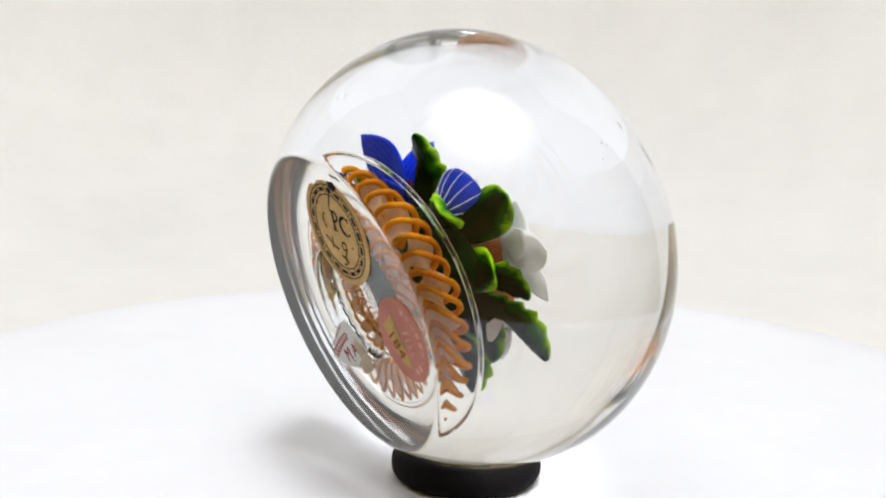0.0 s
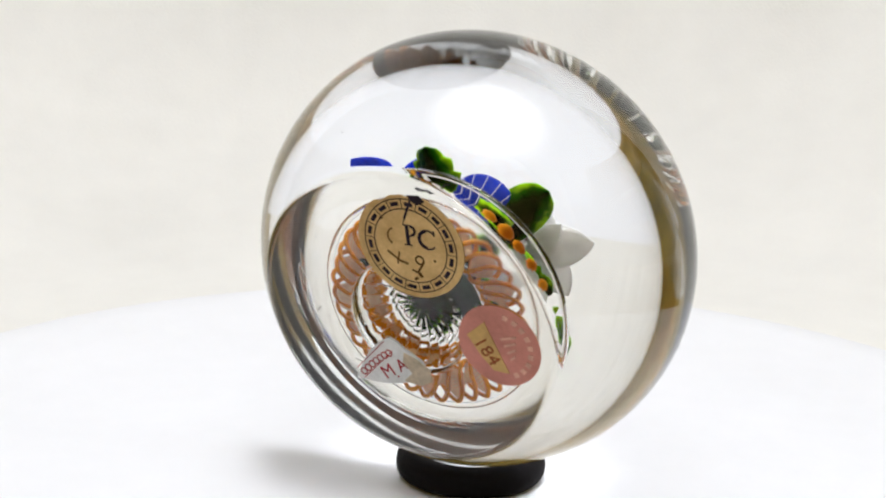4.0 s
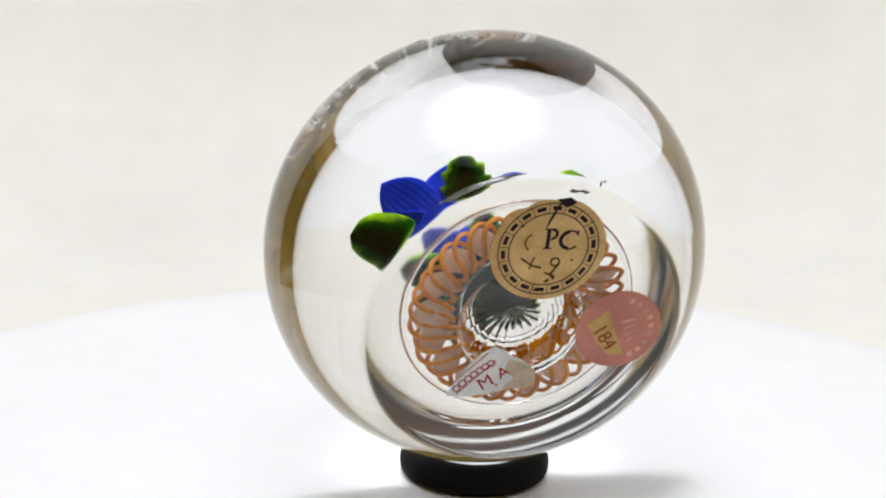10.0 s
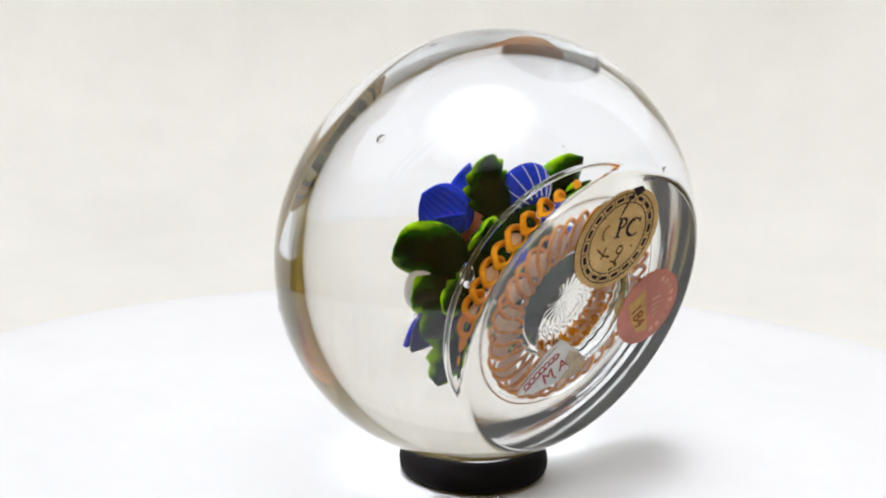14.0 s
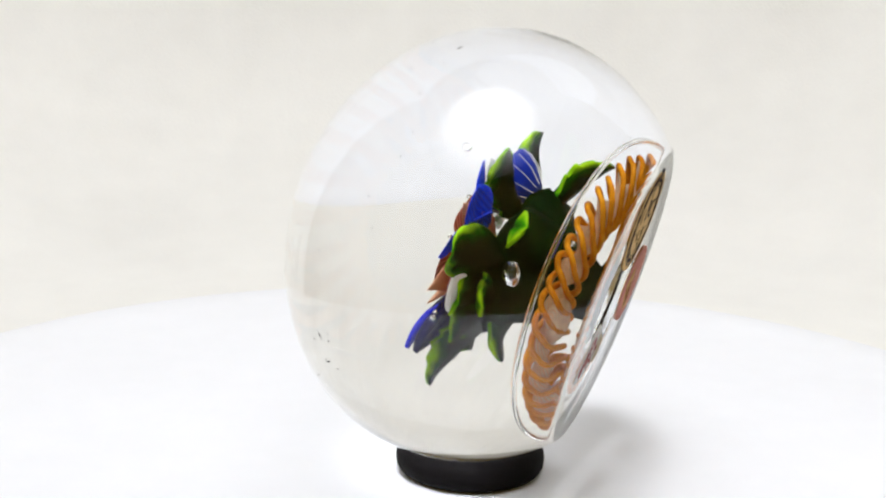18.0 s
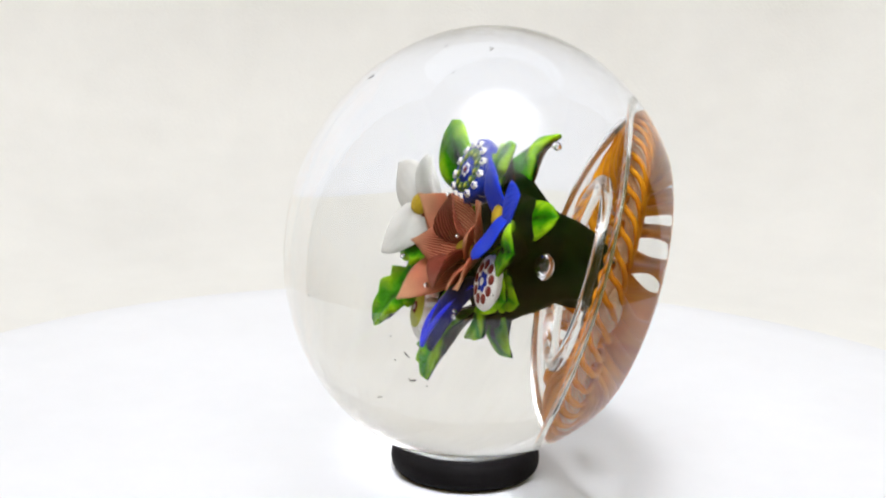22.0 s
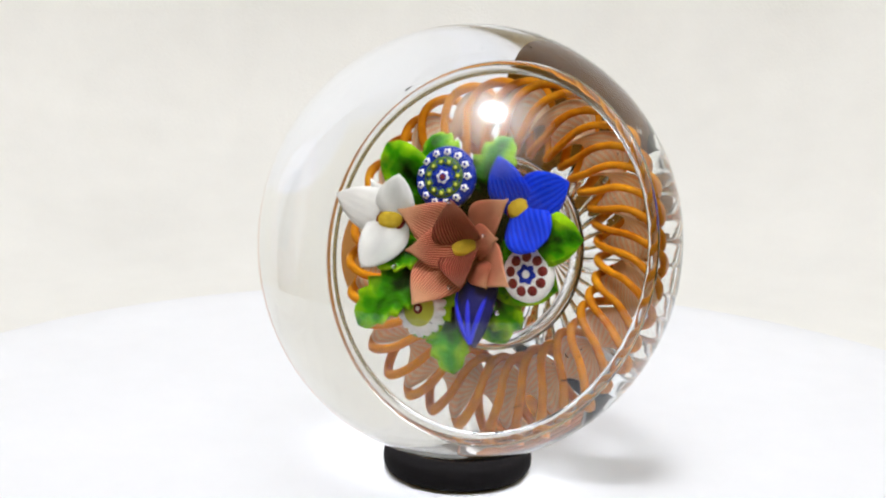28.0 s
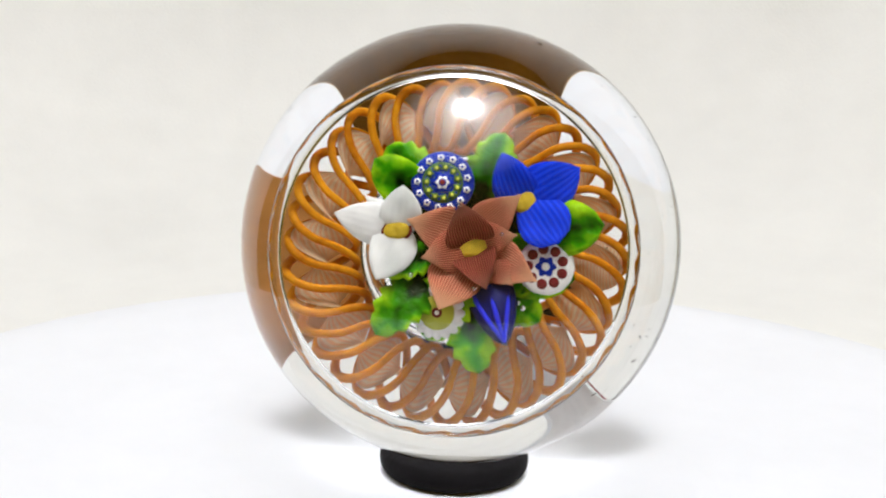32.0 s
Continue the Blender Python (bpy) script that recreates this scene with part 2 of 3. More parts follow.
def blade(base, tip, face, width, bow=0.0, cup=0.0, thick=0.012, peak=0.45, teeth=0, tooth=0.0, fold=0.0, twist=0.0, blunt=0.55, ns=13, nu=9, wave=0.0, seed=0):
    """A petal or leaf with two sides: from base to tip, its front towards face."""
    rnd = random.Random(seed)
    ph = rnd.random() * 6.28
    base, tip, face = Vector(base), Vector(tip), Vector(face).normalized()
    d = tip - base
    face = (face - d.normalized() * face.dot(d.normalized())).normalized()
    side = d.normalized().cross(face)
    top, bot, uv = [], [], []
    e1, e2 = peak, blunt
    peak_s = e1 / (e1 + e2)
    peak_v = peak_s ** e1 * (1 - peak_s) ** e2
    for i in range(ns):
        s = i / (ns - 1)
        w = width * (max(s, 0.012) ** e1) * (max(1 - s, 0.0) ** e2) / peak_v
        w = max(w, width * 0.03)
        if teeth:
            w *= 1 + tooth * (((s * teeth) % 1.0) - 0.5) * (1 if s < 0.97 else 0)
        tw = twist * s
        sd, fc = side * math.cos(tw) + face * math.sin(tw), face * math.cos(tw) - side * math.sin(tw)
        mid = base + d * s + face * (bow * math.sin(math.pi * s * 0.9))
        for j in range(nu):
            u = -1 + 2 * j / (nu - 1)
            lift = cup * u * u * w + fold * abs(u) * w + wave * math.sin(7 * s + 3 * u + ph) * w * 0.3
            p = mid + sd * (u * w) + fc * lift
            t = thick * (1 - 0.75 * abs(u) ** 3) * (1 - 0.7 * s ** 4) * (0.5 + 0.5 * min(1, 4 * s + 0.3))
            top.append(p + fc * (t / 2)), bot.append(p - fc * (t / 2)), uv.append((0.5 + u / 2 * (0.35 + 0.65 * w / width), s))
    n = ns * nu
    faces = [tuple(reversed(q)) for q in grid_faces(ns, nu)] + grid_faces(ns, nu, start=n)
    for i in range(ns - 1):
        for j, flip in ((0, False), (nu - 1, True)):
            a, b = i * nu + j, (i + 1) * nu + j
            q = (a, b, n + b, n + a)
            faces.append(q if not flip else q[::-1])
    for i, flip in ((0, True), (ns - 1, False)):
        for j in range(nu - 1):
            a, b = i * nu + j, i * nu + j + 1
            q = (a, b, n + b, n + a)
            faces.append(q if not flip else q[::-1])
    return [v * U for v in top + bot], faces, uv + uv


def ball_mesh(c, r, axis=(0, 0, 1), flat=1.0, seg=16, rings=10):
    prof = [(r * math.sin(math.pi * i / rings), -r * flat * math.cos(math.pi * i / rings)) for i in range(rings + 1)]
    v, f = revolve(prof, seg)
    q = Vector((0, 0, 1)).rotation_difference(Vector(axis))
    return [(Vector(c) + q @ Vector(p)) * U for p in v], f


# ---- the place ----
def sheet(name, fn, nu, nv, mat):
    verts = [fn(i / (nu - 1), j / (nv - 1)) for i in range(nu) for j in range(nv)]
    return part(name, verts, grid_faces(nu, nv), mat)


TABLE_Z = -0.045


def drape(u, v):
    """White cloth that rises in a soft slope round the back of the table."""
    a = radians(-61 + 122 * u) + math.pi / 2
    s = 1.65 * v
    bend, slope, start, high = 0.16, radians(58), 0.15, 0.80
    mid = start + bend * slope
    if s < start:
        rad, z = 0.13 + s, 0.0
    elif s < mid:
        k = (s - start) / bend
        rad, z = 0.13 + start + bend * math.sin(k), bend * (1 - math.cos(k))
    else:
        k = min(s, high) - mid
        rad = 0.13 + start + bend * math.sin(slope) + k * math.cos(slope)
        z = bend * (1 - math.cos(slope)) + k * math.sin(slope)
        # higher up it hangs almost straight
        k = max(0.0, s - high)
        rad += k * 0.05
        z += k * 0.998
    z += TABLE_Z + 0.004
    p = Vector((1.15 * rad * math.cos(a), 1.15 * rad * math.sin(a), z))
    hang = max(0.0, min(1.0, (s - 0.1) * 4))
    lean = a + 0.35 * s
    k = 0.011 * noise.noise(Vector((lean * 9, s * 1.5, 0.3))) + 0.005 * noise.noise(Vector((lean * 22, s * 4, 4.0)))
    k += 0.009 * noise.noise(Vector((a * 3, s * 9 + a * 3, 9.0)))
    k += 0.0018 * math.sin(lean * 70 + 6 * noise.noise(Vector((a * 2, s * 3, 1.0))))
    k *= hang
    n = Vector((-math.cos(a) * 0.8, -math.sin(a) * 0.8, 0.6))
    return p + n * k


cloth = sheet("backdrop", drape, 200, 140, CLOTH)
tagged(cloth, "creased off-white backdrop cloth hanging behind the turntable", "backdrop", kind="structure")


def box(name, x0, x1, y0, y1, z0, z1, mat):
    v = [(x, y, z) for x in (x0, x1) for y in (y0, y1) for z in (z0, z1)]
    f = [(0, 1, 3, 2), (4, 6, 7, 5), (0, 4, 5, 1), (2, 3, 7, 6), (0, 2, 6, 4), (1, 5, 7, 3)]
    return part(name, v, f, mat, smooth=False)


W = 1.0     # half the width of the nook
tagged(box("floor", -W, W, -W, W, -0.95, -0.85, WALL), "plain brown wooden floor", "floor", kind="structure")
for nm, b in (("wall_north", (-W, W, W, W + 0.1)), ("wall_south", (-W, W, -W - 0.1, -W)), ("wall_east", (W, W + 0.1, -W, W)), ("wall_west", (-W - 0.1, -W, -W, W))):
    tagged(box(nm, *b, -0.85, 1.6, WALL), "plain brownish wooden wall", "wall", kind="structure")
tagged(box("ceiling", -W, W, -W, W, 1.6, 1.7, WALL), "plain brownish ceiling", "ceiling", kind="structure")


def worktable():
    root = tagged(new("table"), "wide brown wooden table under the cloth and turntable", "table")
    root.location = (0, 0, -0.85)
    for nm, b in (("tabletop", (-0.96, 0.96, -0.96, 0.96, 0.85 + TABLE_Z - 0.03, 0.85 + TABLE_Z)),
                  ("leg", (-0.9, -0.84, -0.9, -0.84, 0, 0.85 + TABLE_Z - 0.03)), ("leg", (0.84, 0.9, -0.9, -0.84, 0, 0.85 + TABLE_Z - 0.03)),
                  ("leg", (-0.9, -0.84, 0.84, 0.9, 0, 0.85 + TABLE_Z - 0.03)), ("leg", (0.84, 0.9, 0.84, 0.9, 0, 0.85 + TABLE_Z - 0.03))):
        box(nm, *b, TABLE_WOOD).parent = root
    return root


worktable()


def turntable():
    """Round white platter with a soft edge on a low drum."""
    root = tagged(new("turntable"), "round glossy white turntable platter", "turntable")
    R, th = 3.24 * U, 0.006
    prof = [(0, 0)] + [(R * k / 12, 0) for k in range(1, 12)] + [(R - 0.0015, 0), (R - 0.0005, -0.0005), (R, -0.0018), (R, -th + 0.001), (R - 0.001, -th), (0.02, -th), (0, -th)]
    v, f = revolve(prof[::-1], 128)
    part("platter", v, f, PLATTER, root)
    v, f = revolve([(0, TABLE_Z), (0.075, TABLE_Z), (0.078, TABLE_Z + 0.002), (0.078, -th - 0.002), (0.076, -th - 0.0005), (0, -th - 0.0005)], 96)
    part("drum", v, f, PLATTER, root)
    return root


platter = turntable()


def rubber_ring():
    """Black ring under the ball, a fat rounded band."""
    root = tagged(new("support_ring"), "black rubber ring that holds the glass ball upright", "ring")
    cx, cy = 0.037 * U, 0.030 * U
    sec = []
    for k in range(20):
        a = 2 * math.pi * k / 20
        sec.append((0.268 + 0.068 * math.copysign(abs(math.cos(a)) ** 0.8, math.cos(a)), 0.068 + 0.066 * math.copysign(abs(math.sin(a)) ** 0.8, math.sin(a))))
    n = 96
    v = [((r * math.cos(2 * math.pi * i / n)) * U + cx, (r * math.sin(2 * math.pi * i / n)) * U + cy, z * U) for i in range(n) for r, z in sec]
    part("band", v, [q[::-1] for q in grid_faces(n, 20, True, True)], RUBBER, root)
    return root


ring = rubber_ring()

# ---- the paperweight ----
weight = tagged(new("glass_paperweight"), "clear glass paperweight lying on its side, with a flower bouquet inside", "paperweight")
CENTRE = Vector((0.0709 * U, 0.0159 * U, ZC))
RT, UP, AX = Vector((-0.51823, -0.85524, 0.0)), Vector((0.23683, -0.14350, 0.96090)), Vector((-0.82180, 0.49797, 0.27691))
BODY = Matrix.Translation(CENTRE) @ Matrix((RT, UP, AX)).transposed().to_4x4()
RB, ZQ, BB = 0.963, 0.014, 0.605      # radius, height of the widest girth, depth of the flat base
SEAM = -0.33                           # where the foot begins
FLAT, RIM = 0.642, 0.008               # crest of the low rim round the base: its radius, and how far it stands out
AT, AL = 0.840, (0.605 + ZQ) / 0.7102  # half heights above and below the girth


def inside(name, vf, mat, label="", parent=None, smooth=True):
    """A part of the paperweight, or a piece of one of its parts."""
    uvs = vf[2] if len(vf) > 2 else None
    return part(name, vf[0], vf[1], mat, parent or weight, label, uvs, smooth, None if parent else BODY)


def crystal():
    prof, dish_r, dish_d = [], 0.262, 0.125
    for k in range(0, 37):
        # the ground hollow, a round bowl
        a = math.pi / 2 * k / 36
        prof.append((dish_r * math.sin(a), -BB + dish_d * (1 - math.sin(a) ** 3.2) ** 0.6))
    prof += [(dish_r + 0.012, -BB - 0.0005), (0.30, -BB), (0.40, -BB), (0.47, -BB)]
    for k in range(1, 13):
        prof.append((0.47 + (FLAT - 0.47) * k / 12, -BB - RIM * (k / 12) ** 2 * (1.5 - 0.5 * (k / 12) ** 2)))
    # softly rounded foot edge that runs into the oblate dome
    z0, z1 = -BB - RIM, -BB + 0.010
    r1, corner = RB * math.sqrt(1 - ((z1 - ZQ) / AL) ** 2), RB * math.sqrt(1 - ((z0 - 0.004 - ZQ) / AL) ** 2)
    for k in range(1, 12):
        q = k / 12
        prof.append(((1 - q) ** 2 * FLAT + 2 * q * (1 - q) * corner + q * q * r1, (1 - q) ** 2 * z0 + 2 * q * (1 - q) * (z0 - 0.004) + q * q * z1))
    p0 = math.asin((z1 - ZQ) / AL)
    seam = math.asin((SEAM - ZQ) / AL)
    for a in sorted([p0 + (math.pi / 2 - p0) * k / 120 for k in range(0, 121)] + [seam - 0.001, seam, seam + 0.001]):
        prof.append((RB * math.cos(a), ZQ + (AT if a > 0 else AL) * math.sin(a)))
    prof[-1] = (0, ZQ + AT)

    def star(r, a):
        """Sharp rays cut into the hollow, which scallop its wall."""
        if r > 0.2615 or r < 0.002:
            return 0.0
        w = abs((a * 24 / (2 * math.pi)) % 1.0 - 0.5) * 2
        cut = max(0.0, 1 - 2.2 * w) * 0.7 + 0.3 * (1 - w)
        return 0.032 * r * cut * min(1.0, (0.262 - r) / 0.030)
    v, f = revolve(prof, 288, star)
    return [Vector(p) * U for p in v], f


def glass_shells():
    """Dome, foot and base: shells that meet edge to edge."""
    v, f = crystal()
    kinds = [[], [], []]
    for q in f:
        c = sum((v[k] for k in q), Vector()) / (len(q) * U)
        kinds[0 if c.z > SEAM else 1 if math.hypot(c.x, c.y) > 0.675 else 2].append(q)
    shells = []
    for mine, (name, label) in zip(kinds, (("glass_dome", "thick clear glass dome"), ("glass_foot", "clear glass foot with a worn rim"), ("glass_base", "flat clear glass base with a star-cut hollow"))):
        used = sorted({k for q in mine for k in q})
        place = {k: i for i, k in enumerate(used)}
        ob = inside(name, ([v[k] for k in used], [tuple(place[k] for k in q) for q in mine]), CLEAR, label)
        ob.data.materials.append(WORN)
        for poly in ob.data.polygons:
            c = poly.center / U
            if c.z < -BB + 0.006 and 0.54 < math.hypot(c.x, c.y) < 0.67:
                poly.material_index = 1
        shells.append(ob)
    return shells


dome, foot, underside = glass_shells()
dome.visible_shadow = underside.visible_shadow = False

TX, TY, TZ, TR, TA, TB = -0.025, -0.012, -0.338, 0.364, 0.089, 0.041     # the twisted ring: centre, radius, half width, half height
TURNS = 9


def torsade_core():
    """A flat ribbon of pink lace that twists as it runs round the ring."""
    n, m = 624, 10
    top, bot, uv = [], [], []
    for i in range(n):
        a = 2 * math.pi * i / n
        b = 2 * math.pi * TURNS * i / n + 0.35
        rad, zed = Vector((math.cos(a), math.sin(a), 0)), Vector((0, 0, 1))
        c = rad * TR + Vector((TX, TY, TZ))
        nrm = zed * math.cos(b) - rad * math.sin(b)
        for j in range(m):
            u = -1 + 2 * j / (m - 1)
            p = c + rad * (u * 0.081 * math.cos(b)) + zed * (u * 0.035 * math.sin(b))
            t = 0.009 * math.sqrt(max(0.02, 1 - u * u))
            top.append((p + nrm * t) * U), bot.append((p - nrm * t) * U), uv.append((j / (m - 1), i / n * 40))
    k = n * m
    f = [q[::-1] for q in grid_faces(n, m, True)] + grid_faces(n, m, True, start=k)
    for i in range(n):
        e = (i + 1) % n
        f.append((i * m, k + i * m, k + e * m, e * m))
        f.append((i * m + m - 1, e * m + m - 1, k + e * m + m - 1, k + i * m + m - 1))
    return top + bot, f, uv + uv


def torsade_thread(phase):
    """An amber thread wound round the ribbon; it closes after one lap."""
    n = TURNS * 40
    pts = []
    rnd = random.Random(int(phase * 100))
    wob = [rnd.uniform(-1, 1) for _ in range(41)]
    for i in range(n):
        s = i / n
        k = s * 40
        w = (wob[int(k)] * (1 - k % 1) + wob[(int(k) + 1) % 40] * (k % 1)) * 0.007
        a = 2 * math.pi * s + w * 2.0
        b = 2 * math.pi * TURNS * s + phase
        r = TR + (TA + w) * math.copysign(abs(math.cos(b)) ** 0.75, math.cos(b))
        z = TZ + (TB + w * 0.5) * math.copysign(abs(math.sin(b)) ** 0.75, math.sin(b))
        pts.append(Vector((TX + r * math.cos(a), TY + r * math.sin(a), z)) * U)
    return tube(pts, 0.0112 * U, 8, True)


def air_ring(radius, height, wide, thick, slope):
    """A silvery film of trapped air that rims the twisted ring."""
    n, m, v = 192, 14, []
    for i in range(n):
        a = 2 * math.pi * i / n
        for j in range(m):
            b = 2 * math.pi * j / m
            r = radius + wide * math.cos(b)
            v.append(Vector((TX + r * math.cos(a), TY + r * math.sin(a), height + thick * math.sin(b) + slope * (r - radius))) * U)
    return v, [q[::-1] for q in grid_faces(n, m, True, True)]


inside("air_ring", air_ring(0.490, -0.296, 0.014, 0.011, -0.4), AIR, "thin silvery ring of trapped air")
inside("air_ring", air_ring(0.250, -0.275, 0.020, 0.016, 0.0), AIR, "thin silvery ring of trapped air")
torsade = inside("torsade", torsade_core(), PINK_LACE, "twisted ribbon ring of pale pink lace glass wound with amber threads")
for k in range(4):
    inside("amber_thread", torsade_thread(k * math.pi / 2), AMBER, "amber glass thread", torsade)


def join_lump():
    """The pale lump where the two ends of the twisted ring meet."""
    v, f = ball_mesh((0, 0, 0), 0.078, (0, 0, 1), 0.42, 28, 16)
    w = []
    for p in v:
        q = p / U
        q *= 1 + 0.25 * noise.noise(q * 22 + Vector((3, 1, 7)))
        w.append((q + Vector((TX + TR + 0.005, TY - 0.025, TZ - 0.020))) * U)
    return w, f, [(p[0] * 12 / U, p[1] * 12 / U) for p in v]


inside("join", join_lump(), PINK_LACE, "pale lump where the ribbon's ends meet", torsade)


# bouquet: flowers, canes, leaves
def flower(name, label, heart, petals, mat, size, turn=0.0, tall=0.014):
    """Petals round an oval heart with a dark rim; size holds the heart's half axes."""
    c, co, si = Vector(heart), math.cos(radians(turn)), math.sin(radians(turn))
    v, f = ball_mesh((0, 0, 0), 1.0, (0, 0, 1), 1.0, 24, 14)
    v = [p / U for p in v]

    def oval(x, y, z):
        return (c + Vector((x * size[0] * co - y * size[1] * si, x * size[0] * si + y * size[1] * co, z))) * U
    root = inside(name, ([oval(p.x, p.y, p.z * tall * (1 + 0.25 * noise.noise(p * 3))) for p in v], f), YELLOW, label)
    rim = [oval(1.08 * math.cos(t * math.pi / 16), 1.08 * math.sin(t * math.pi / 16), -0.006) for t in range(32)]
    inside("heart_rim", tube(rim, 0.006 * U, 6, True), C_RED, "", root)
    for i, p in enumerate(petals):
        kw = dict(p)
        m = kw.pop("mat", mat)
        inside("petal", blade(seed=i, **kw), m, "", root)
    return root


def petal(base, tip, w, bow=0.02, cup=-0.25, face=(0, 0, 1), thick=0.012, peak=0.55, blunt=1.25, mat=None):
    d = dict(base=base, tip=tip, face=face, width=w * 1.08, bow=bow, cup=cup, thick=thick, peak=peak, blunt=blunt, wave=0.15)
    if mat:
        d["mat"] = mat
    return d


def rose():
    P = [petal((0.08, -0.03, -0.005), (0.262, -0.116, 0.078), 0.070, 0.01, 0.15, mat=ROSE_LIGHT),
         petal((0.05, 0.030, -0.005), (0.195, 0.162, 0.072), 0.064, 0.01, 0.1, mat=ROSE_LIGHT),
         petal((0.02, -0.05, 0.0), (-0.050, -0.226, 0.119), 0.082, 0.01, 0.05, peak=0.75, blunt=1.1, mat=ROSE_LIGHT),
         petal((0.01, 0.02, 0.0), (-0.168, 0.062, 0.105), 0.076, 0.01, 0.15, mat=ROSE_LIGHT),
         petal((0.03, -0.02, 0.005), (-0.116, -0.060, 0.104), 0.070, 0.015, -0.10),
         petal((0.06, 0.0, 0.005), (0.190, 0.031, 0.074), 0.054, 0.015, -0.10),
         petal((0.09, -0.05, 0.005), (0.185, -0.135, 0.082), 0.050, 0.015, -0.10),
         petal((0.045, -0.006, 0.006), (0.002, 0.128, 0.086), 0.074, 0.024, 0.42, peak=0.55, blunt=1.0, mat=ROSE_DARK),
         petal((0.050, -0.028, 0.006), (0.100, -0.152, 0.088), 0.066, 0.024, 0.42, peak=0.5, blunt=0.95, mat=ROSE_DARK)]
    return flower("brown_flower", "dusty brown-pink flower with ribbed petals and a yellow heart", (0.048, -0.018, 0.026), P, ROSE, (0.060, 0.030), 9)


def white_flower():
    P = [petal((-0.180, 0.026, 0.056), (-0.402, 0.072, 0.060), 0.064, 0.02, -0.10, blunt=0.90),
         petal((-0.190, 0.010, 0.060), (-0.184, 0.172, 0.110), 0.064, 0.010, -0.08, peak=0.55, blunt=0.80),
         petal((-0.170, 0.044, 0.060), (-0.258, -0.136, 0.100), 0.070, 0.010, -0.08, peak=0.55, blunt=0.80),
         petal((-0.190, 0.030, 0.050), (-0.305, 0.135, 0.040), 0.044, 0.02, -0.15)]
    return flower("white_flower", "white glass flower with pointed petals and a yellow heart", (-0.198, 0.026, 0.080), P, WHITE, (0.042, 0.030), 10)


def blue_flower():
    P = [petal((0.185, 0.125, -0.010), (0.372, 0.256, 0.018), 0.082, 0.02, -0.05, (0.1, 0, 1), blunt=0.80),
         petal((0.200, 0.105, -0.010), (0.126, 0.292, 0.066), 0.066, 0.015, -0.05, peak=0.6, blunt=0.85),
         petal((0.190, 0.170, -0.010), (0.324, 0.010, 0.068), 0.080, 0.010, -0.05, (0.15, 0, 1), peak=0.85, blunt=0.55)]
    return flower("blue_flower", "cobalt blue glass flower with a yellow heart", (0.200, 0.137, 0.018), P, BLUE, (0.036, 0.042), 15)


rose(), white_flower(), blue_flower()


def cane(name, label, c, axis, r, depth, side_mat, rows, stripes=False, back=0.03):
    """A slice of patterned cane: a short rounded drum with florets set in its face."""
    q = Vector((0, 0, 1)).rotation_difference(Vector(axis).normalized())

    def put(vs):
        return [(Vector(c) + q @ Vector(v)) * U for v in vs]
    prof = [(0, -back), (r * 0.35, -back * 0.94), (r * 0.75, -back * 0.53), (r * 0.95, -back * 0.18), (r, 0), (r * 0.96, depth * 0.25), (r * 0.85, depth * 0.42), (r * 0.5, depth * 0.6), (0, depth * 0.66)]
    front = prof[4:][::-1]

    def face_z(d):
        """Height of the drum's face at a distance from its middle."""
        return float(np.interp(d, [p[0] for p in front], [p[1] for p in front]))
    v, f = revolve(prof, 36)
    root = inside(name, (put(v), f), side_mat, label)
    if stripes:
        for k in range(14):
            a = 2 * math.pi * k / 14
            pts = [put([(q * r * math.cos(a), q * r * math.sin(a), z)])[0] for q, z in ((0.40, -back * 0.95), (0.77, -back * 0.56), (0.965, -back * 0.19), (1.0, 0.0))]
            inside("stripe", tube(pts, 0.0010 * U, 5), C_WHITE, "", root)
    for level, (count, ring_r, fr, mat, petals, core) in enumerate(rows):
        for k in range(count):
            a = 2 * math.pi * (k + 0.5 * (count % 2)) / count
            lift = 0.0008 + 0.0012 * level
            cc = (ring_r * math.cos(a), ring_r * math.sin(a))
            n = 24
            fv = [(cc[0], cc[1], face_z(ring_r) + lift + 0.0006)]
            for t in range(n):
                b = 2 * math.pi * t / n
                rr = fr * (1 + (0.17 * math.cos(petals * b) if petals else 0))
                x, y = cc[0] + rr * math.cos(b), cc[1] + rr * math.sin(b)
                fv.append((x, y, face_z(math.hypot(x, y)) + lift))
            for x, y, z in fv[1:]:
                fv.append((x, y, z - 0.012))
            ff = [(0, 1 + t, 1 + (t + 1) % n) for t in range(n)] + [(1 + t, 1 + n + t, 1 + n + (t + 1) % n, 1 + (t + 1) % n) for t in range(n)]
            inside("floret", (put(fv), ff), mat, "", root)
            if core:
                cr = fr * 0.45
                dv, df = revolve([(0, -cr), (cr * 0.7, -cr * 0.7), (cr, 0), (cr * 0.7, cr * 0.6), (0, cr * 0.75)], 10)
                inside("floret_core", (put([(cc[0] + x, cc[1] + y, face_z(math.hypot(cc[0] + x, cc[1] + y)) + lift + 0.0012 + z * 0.05) for x, y, z in dv]), df), core, "", root)
    return root


